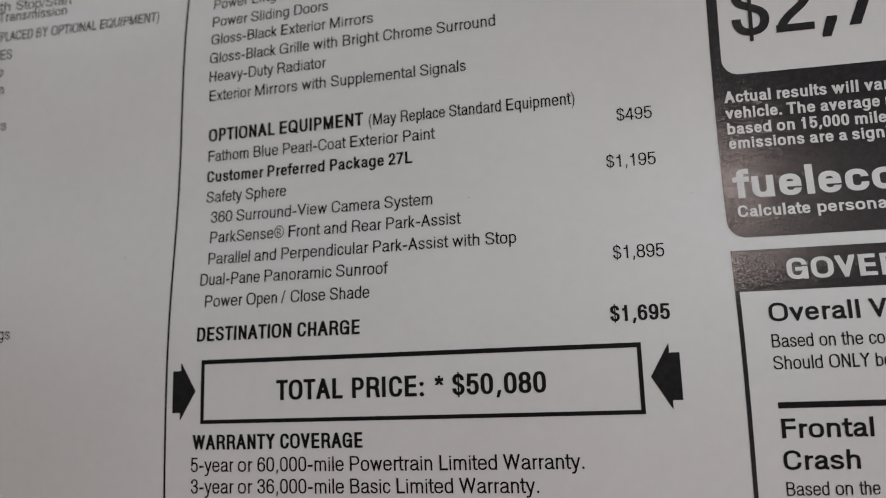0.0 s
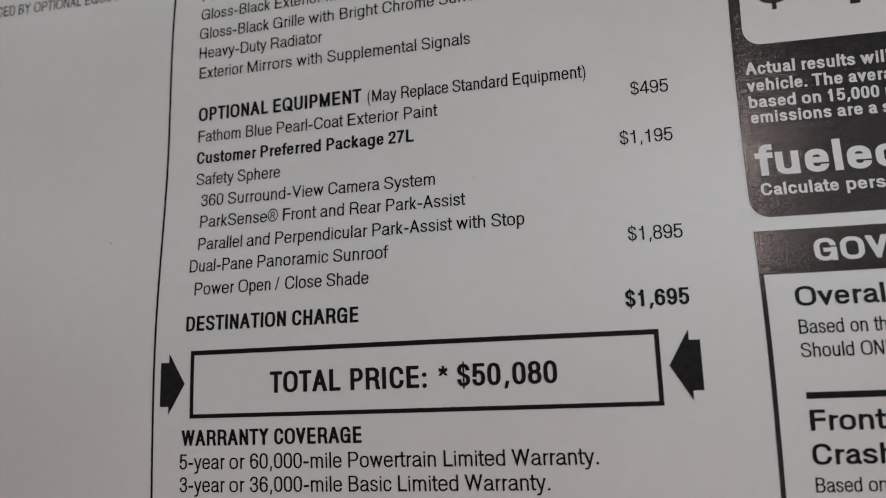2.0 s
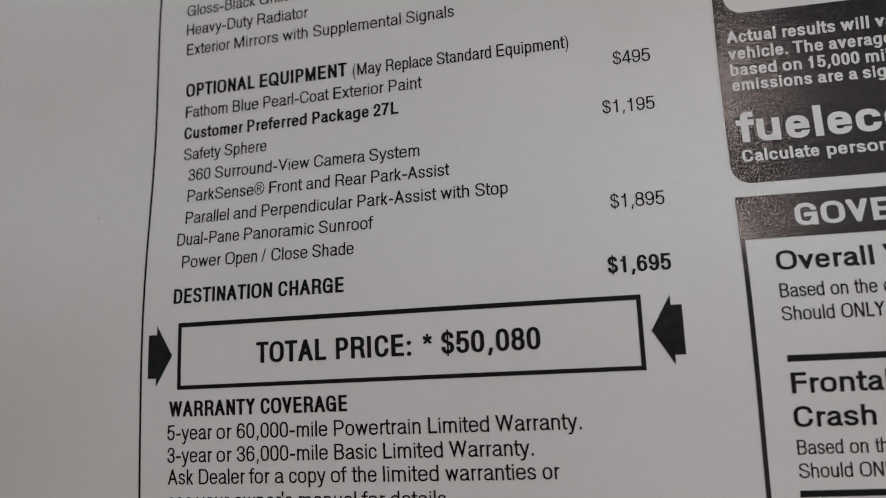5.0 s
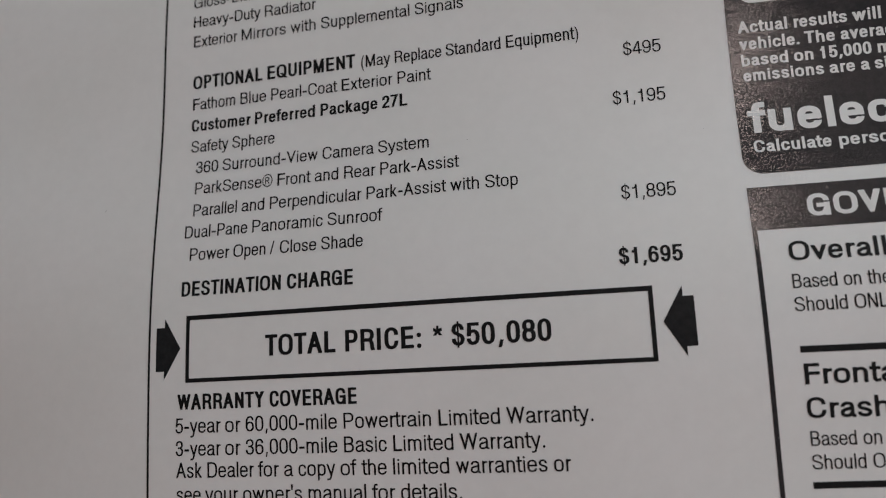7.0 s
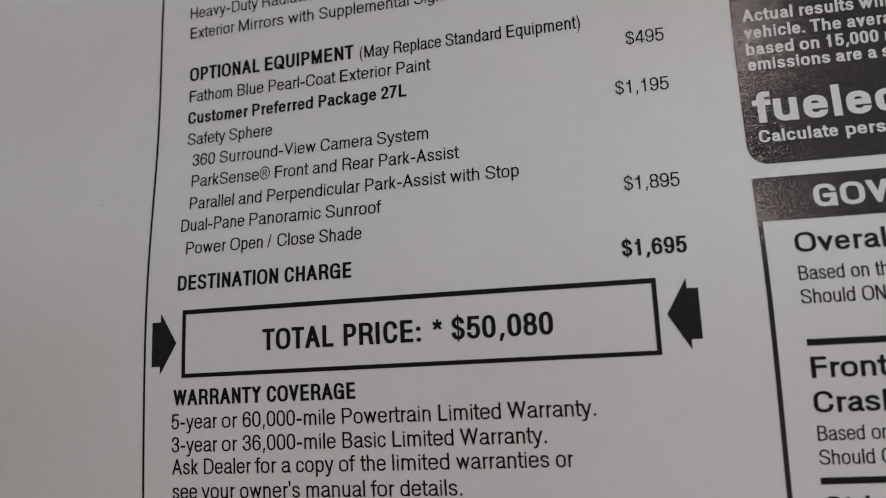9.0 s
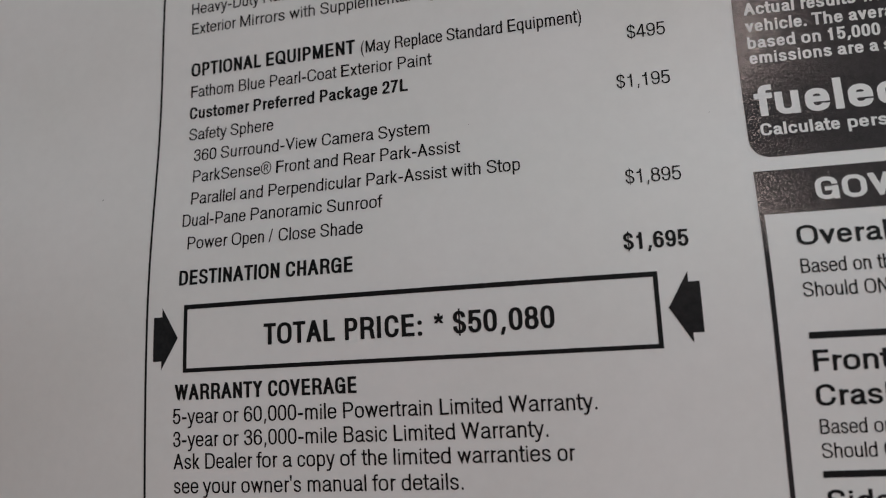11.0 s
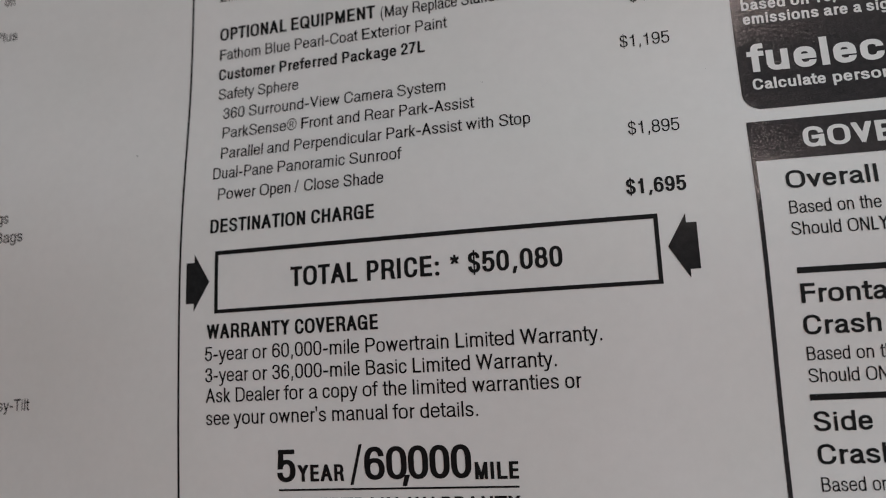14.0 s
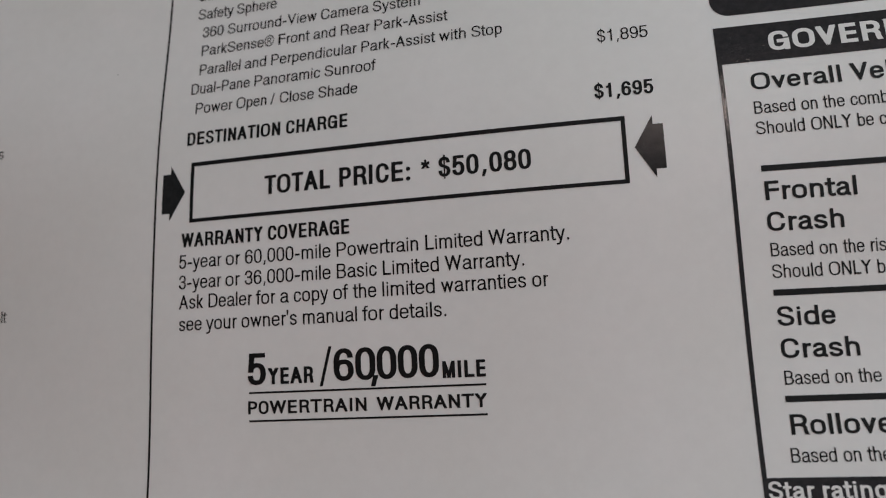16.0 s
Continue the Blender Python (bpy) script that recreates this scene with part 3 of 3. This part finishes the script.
def price_sticker():
    root = tagged(new("price_sticker"), "buckled white paper price sticker with black printed text on a table", "price sticker")
    root.location = (0, 0, TABLE)
    sheet = part("sheet", *sheet_body(), PAPER, root, "white coated paper sheet with soft waves")
    for p in sheet.data.polygons:
        p.use_smooth = True

    # the rule between the columns
    part("column_rule", *surface(-7.31, -6.91, -88, 165, 0.05), INK, root, "thin black rule between the columns")

    # stray specks in the print
    for x, y, r in ((50.45, 26.95, 0.09), (-17.75, 20.7, 0.14), (88.2, 24.85, 0.06)):
        part("speck", *outline([(x + r * math.cos(a), y + r * 0.7 * math.sin(a)) for a in (0.2, 1.1, 2.3, 3.0, 4.1, 5.4)], 0.05), INK, root, "tiny dark speck")

    # the neighbouring column's line ends
    text_line(root, "ith Stop/Start", (-52.65, -48.19, -34.81), 77.55, 2.2)
    text_line(root, "Transmission", (-52.32, -35.86), 75.1, 2.2)
    text_line(root, "PLACED BY OPTIONAL EQUIPMENT)", (-51.56, -42.79, -39.18, -27.55, -13.71), 70.55, 2.2, "light")
    text_line(root, "ES", (-51.4, -48.5), 66.45, 2.2)
    text_line(root, "o", (-51.7, -50.55), 62.7, 2.2)
    text_line(root, "on", (-52.65, -50.15), 58.7, 2.2)
    text_line(root, "g Plus", (-56.7, -54.6, -49.1), 50.6, 2.2)
    text_line(root, "o", (-56.1, -55.0), 34.2, 2.2)
    text_line(root, "ags", (-50.3, -46.25), 9.8, 2.2)
    text_line(root, "r Bags", (-50.85, -49.1, -42.7), 5.9, 2.2)
    text_line(root, "rs", (-50.1, -47.85), -10.05, 2.2)
    text_line(root, "asy-Tilt", (-49.4, -40.05), -26.95, 2.2)

    # standard and optional equipment
    text_line(root, "Power Liftgate", (-1.15, 7.35, 16.9), 71.2, 2.25)
    text_line(root, "Power Sliding Doors", (-1.14, 7.34, 16.62, 23.74), 67.15, 2.25)
    text_line(root, "Gloss-Black Exterior Mirrors", (-1.19, 13.96, 24.19, 32.97), 63.2, 2.25)
    text_line(root, "Gloss-Black Grille with Bright Chrome Surround", (-1.3, 13.75, 20.76, 26.84, 34.97, 45.43, 56.55), 59.15, 2.25)
    text_line(root, "Heavy-Duty Radiator", (-1.24, 13.35, 23.42), 55.15, 2.25)
    text_line(root, "Exterior Mirrors with Supplemental Signals", (-1.13, 8.72, 18.44, 24.4, 42.01, 50.72), 51.1, 2.25)
    text_line(root, "OPTIONAL EQUIPMENT", (-1.07, 13.91, 30.8), 42.7, 2.6, "bold", label="bold black print")
    text_line(root, "(May Replace Standard Equipment)", (31.9, 38.11, 47.29, 57.8, 69.94), 42.55, 2.25)
    text_line(root, "Fathom Blue Pearl-Coat Exterior Paint", (-1.03, 8.58, 14.66, 28.18, 38.51, 44.52), 38.6, 2.25)
    text_line(root, "$495", (76.98, 82.93), 38.7, 2.2, "light")
    text_line(root, "Customer Preferred Package 27L", (-1.14, 11.54, 24.2, 35.65, 40.19), 34.4, 2.3, "bold", label="bold black print")
    text_line(root, "$1,195", (74.67, 82.94), 30.4, 2.25, "light")
    text_line(root, "Safety Sphere", (-1.04, 7.18, 15.46), 30.3, 2.25)
    text_line(root, "360 Surround-View Camera System", (0.16, 5.47, 24.67, 34.85, 43.82), 26.2, 2.25)
    text_line(root, "ParkSense\u00ae Front and Rear Park-Assist", (0.25, 16.27, 23.3, 28.72, 35.23, 48.93), 22.2, 2.25)
    text_line(root, "Parallel and Perpendicular Park-Assist with Stop", (0.21, 9.64, 15.04, 32.82, 47.33, 53.19, 58.57), 18.05, 2.25)
    text_line(root, "Dual-Pane Panoramic Sunroof", (-1.15, 11.9, 25.87, 35.62), 14.05, 2.25)
    text_line(root, "$1,895", (74.69, 82.97), 14.2, 2.3, "light")
    text_line(root, "Power Open / Close Shade", (0.1, 8.53, 15.41, 17.26, 24.8, 32.23), 9.9, 2.25)
    text_line(root, "DESTINATION CHARGE", (-1.14, 18.75, 30.5), 3.6, 2.6, "bold", label="bold black print")
    text_line(root, "$1,695", (73.5, 82.96), 3.74, 2.6, "medium", label="bold black print")

    # the total, framed between two arrows
    t = 0.68
    frame_ob = part("price_frame", *joined(surface(0, 78, 0.08 - t, 0.18, 0.05), surface(0, 78, -11.22, -11.22 + t, 0.05),
                                           surface(0, t, -11.22 + t, 0.08 - t, 0.05), surface(78 - t, 78, -11.22 + t, 0.08 - t, 0.05)), INK, root, "heavy black frame round the total")
    for text, x0, x1 in (("TOTAL", 14.82, 27.3), ("PRICE:", 29.02, 41.82), ("*", 43.75, 45.3), ("$50,080", 46.78, 62.45)):
        text_line(frame_ob, text, (x0, x1), -7.38, 3.5, "total" if "$" in text else "bold", label="large bold black print of the total")
    for tip, side in ((-1.04, -1), (79.2, 1)):
        head, tail = tip + side * 3.1, tip + side * 4.7
        part("arrow", *outline([(tip, -5.35), (head, -0.1), (head, -1.65), (tail, -1.65), (tail, -9.15), (head, -9.15), (head, -10.6)], 0.05), DIM_TONER, root, "black arrow pointing at the total")

    # warranty
    text_line(root, "WARRANTY COVERAGE", (-1.49, 15.55, 30.68), -15.75, 2.6, "bold", label="bold black print")
    text_line(root, "5-year or 60,000-mile Powertrain Limited Warranty.", (-1.79, 7.45, 11.18, 28.3, 44.02, 54.71, 67.8), -19.62, 2.5)
    text_line(root, "3-year or 36,000-mile Basic Limited Warranty.", (-1.76, 7.42, 11.13, 28.24, 36.45, 47.18, 60.33), -23.35, 2.5)
    text_line(root, "Ask Dealer for a copy of the limited warranties or", (-1.69, 4.14, 13.2, 17.8, 20.31, 27.5, 31.03, 36.24, 46.34, 61.44, 64.03), -26.92, 2.5)
    text_line(root, "see your owner's manual for details.", (-1.61, 3.69, 10.5, 21.89, 32.55, 37.34, 47.05), -30.8, 2.5)
    for text, x0, x1, y, cap, weight in (
        ("5", 11.6, 14.95, -40.72, 5.4, "figure"), ("YEAR", 15.3, 23.56, -40.68, 2.75, "mark"), ("6", 27.22, 30.75, -40.6, 5.4, "figure"),
        ("0", 31.05, 34.55, -40.6, 5.4, "figure"), (",", 33.85, 34.85, -40.8, 5.4, "figure"), ("0", 34.8, 38.2, -40.58, 5.4, "figure"),
        ("0", 38.45, 41.8, -40.58, 5.4, "figure"), ("0", 42.05, 45.4, -40.58, 5.4, "figure"), ("MILE", 45.95, 53.06, -40.78, 2.72, "mark"),
    ):
        text_line(root, text, (x0, x1), y, cap, weight, label="bold black letter of the warranty mark")
    part("letter", *outline([(24.65, -41.35), (25.2, -41.35), (26.92, -34.75), (26.37, -34.75)], 0.05), INK, root, "black slash of the warranty mark")
    text_line(root, "POWERTRAIN WARRANTY", (11.61, 34.55, 53.06), -45.62, 2.2, "mark", label="bold black print")
    for y in (-42.03, -46.76):
        part("warranty_rule", *surface(11.82, 53.02, y - 0.16, y + 0.16, 0.05), INK, root, "thin black rule of the warranty mark")

    # fuel economy panel, black round a white window
    left, right = 93.38, 268.0
    low_l = round_corner(left, 16.55, 3.0, 1)
    low_r = round_corner(right, 16.55, 3.0, -1)
    in_l = round_corner(95.08, 44.95, 2.8, 1)
    panel = part("fuel_panel", *joined(
        surface(low_l, low_r, 16.55, 44.95, 0.05), surface(lambda y: left, in_l, 44.95, 150, 0.05),
        surface(lambda y: left + right - in_l(y), lambda y: right, 44.95, 150, 0.05)), TONER, root, "black printed panel with a rounded white window")
    for text, x0, x1, weight in (("$2", 97.25, 110.4, "heading"), (",", 111.5, 114.0, "mark"), ("7", 115.1, 121.4, "medium"), ("0", 121.75, 128.2, "medium")):
        text_line(panel, text, (x0, x1), 51.35, 9.4, weight, mat=TONER, label="very large black figure in the white window")
    white = dict(mat=PAPER, off=0.10, label="white bold print on black")
    text_line(panel, "Actual results will vary", (95.01, 103.52, 112.17, 117.23), 40.1, 2, "panel", **white)
    text_line(panel, "vehicle. The average n", (94.99, 104.85, 110.16, 120.2), 37.32, 2, "panel", **white)
    text_line(panel, "based on 15,000 miles", (95.06, 103, 106.92, 115.24), 34.58, 2, "panel", **white)
    text_line(panel, "emissions are a significant", (95.1, 107.93, 112.48, 114.49), 32.03, 2, "panel", **white)
    text_line(panel, "fueleconomy", (94.94, 140.2), 23.3, 5.1, "black", **white)
    text_line(panel, "Calculate", (95.29, 106.55), 20.07, 2, "panel", **white)
    text_line(panel, "personalized", (107.64, 124.18), 20.07, 2, "panel", **white)

    # safety rating box
    top, head, foot = 14.4, 7.58, -57.17
    box = part("safety_box", *joined(
        surface(left, right, head, top, 0.05), surface(left, 94.06, foot, head, 0.05), surface(right - 0.7, right, foot, head, 0.05),
        surface(left, right, -72, foot, 0.05)), TONER, root, "black framed rating box with black bands above and below")
    text_line(box, "GOVERNMENT", (101.61, 135.6), 9.22, 3.5, "black", **white)
    text_line(box, "Star ratings", (94.05, 101.5), -60.2, 2.55, "bold", **white)
    text_line(box, "Overall Vehicle", (98.1, 112.95), 2.63, 2.95, "medium", label="medium black print")
    text_line(box, "Based on the combined", (98.08, 105.15, 108.35, 112.36), -1.47, 2.1, "light")
    text_line(box, "Should ONLY be compared", (97.98, 106.22, 112.97, 116.12), -4.89, 2.1, "light")
    text_line(box, "Frontal", (98.3, 111.75), -15.45, 3.0, "medium", label="medium black print")
    text_line(box, "Crash", (98.2, 109.45), -20.3, 3.0, "medium", label="medium black print")
    text_line(box, "Based on the risk", (98.3, 105.5, 108.93, 112.9), -24.21, 2.1, "light")
    text_line(box, "Should ONLY be", (98.22, 106.55, 113.55), -27.54, 2.1, "light")
    text_line(box, "Side", (98.27, 106.7), -34.88, 3.0, "medium", label="medium black print")
    text_line(box, "Crash", (98.3, 109.6), -39.78, 3.0, "medium", label="medium black print")
    text_line(box, "Based on the", (98.33, 105.55, 108.8, 112.05), -43.74, 2.1, "light")
    text_line(box, "Rollover", (98.35, 114.2), -51.1, 3.0, "medium", label="medium black print")
    text_line(box, "Based on the", (97.84, 105.1, 108.36), -55.07, 2.1, "light")
    for y in (-9.95, -29.32, -45.39):
        part("rating_rule", *surface(98.08, 260, y - 0.93, y + 0.02, 0.05), INK, box, "heavy black rule between the ratings")


room()
added_ceiling_light()
table()
cut_letters()
price_sticker()
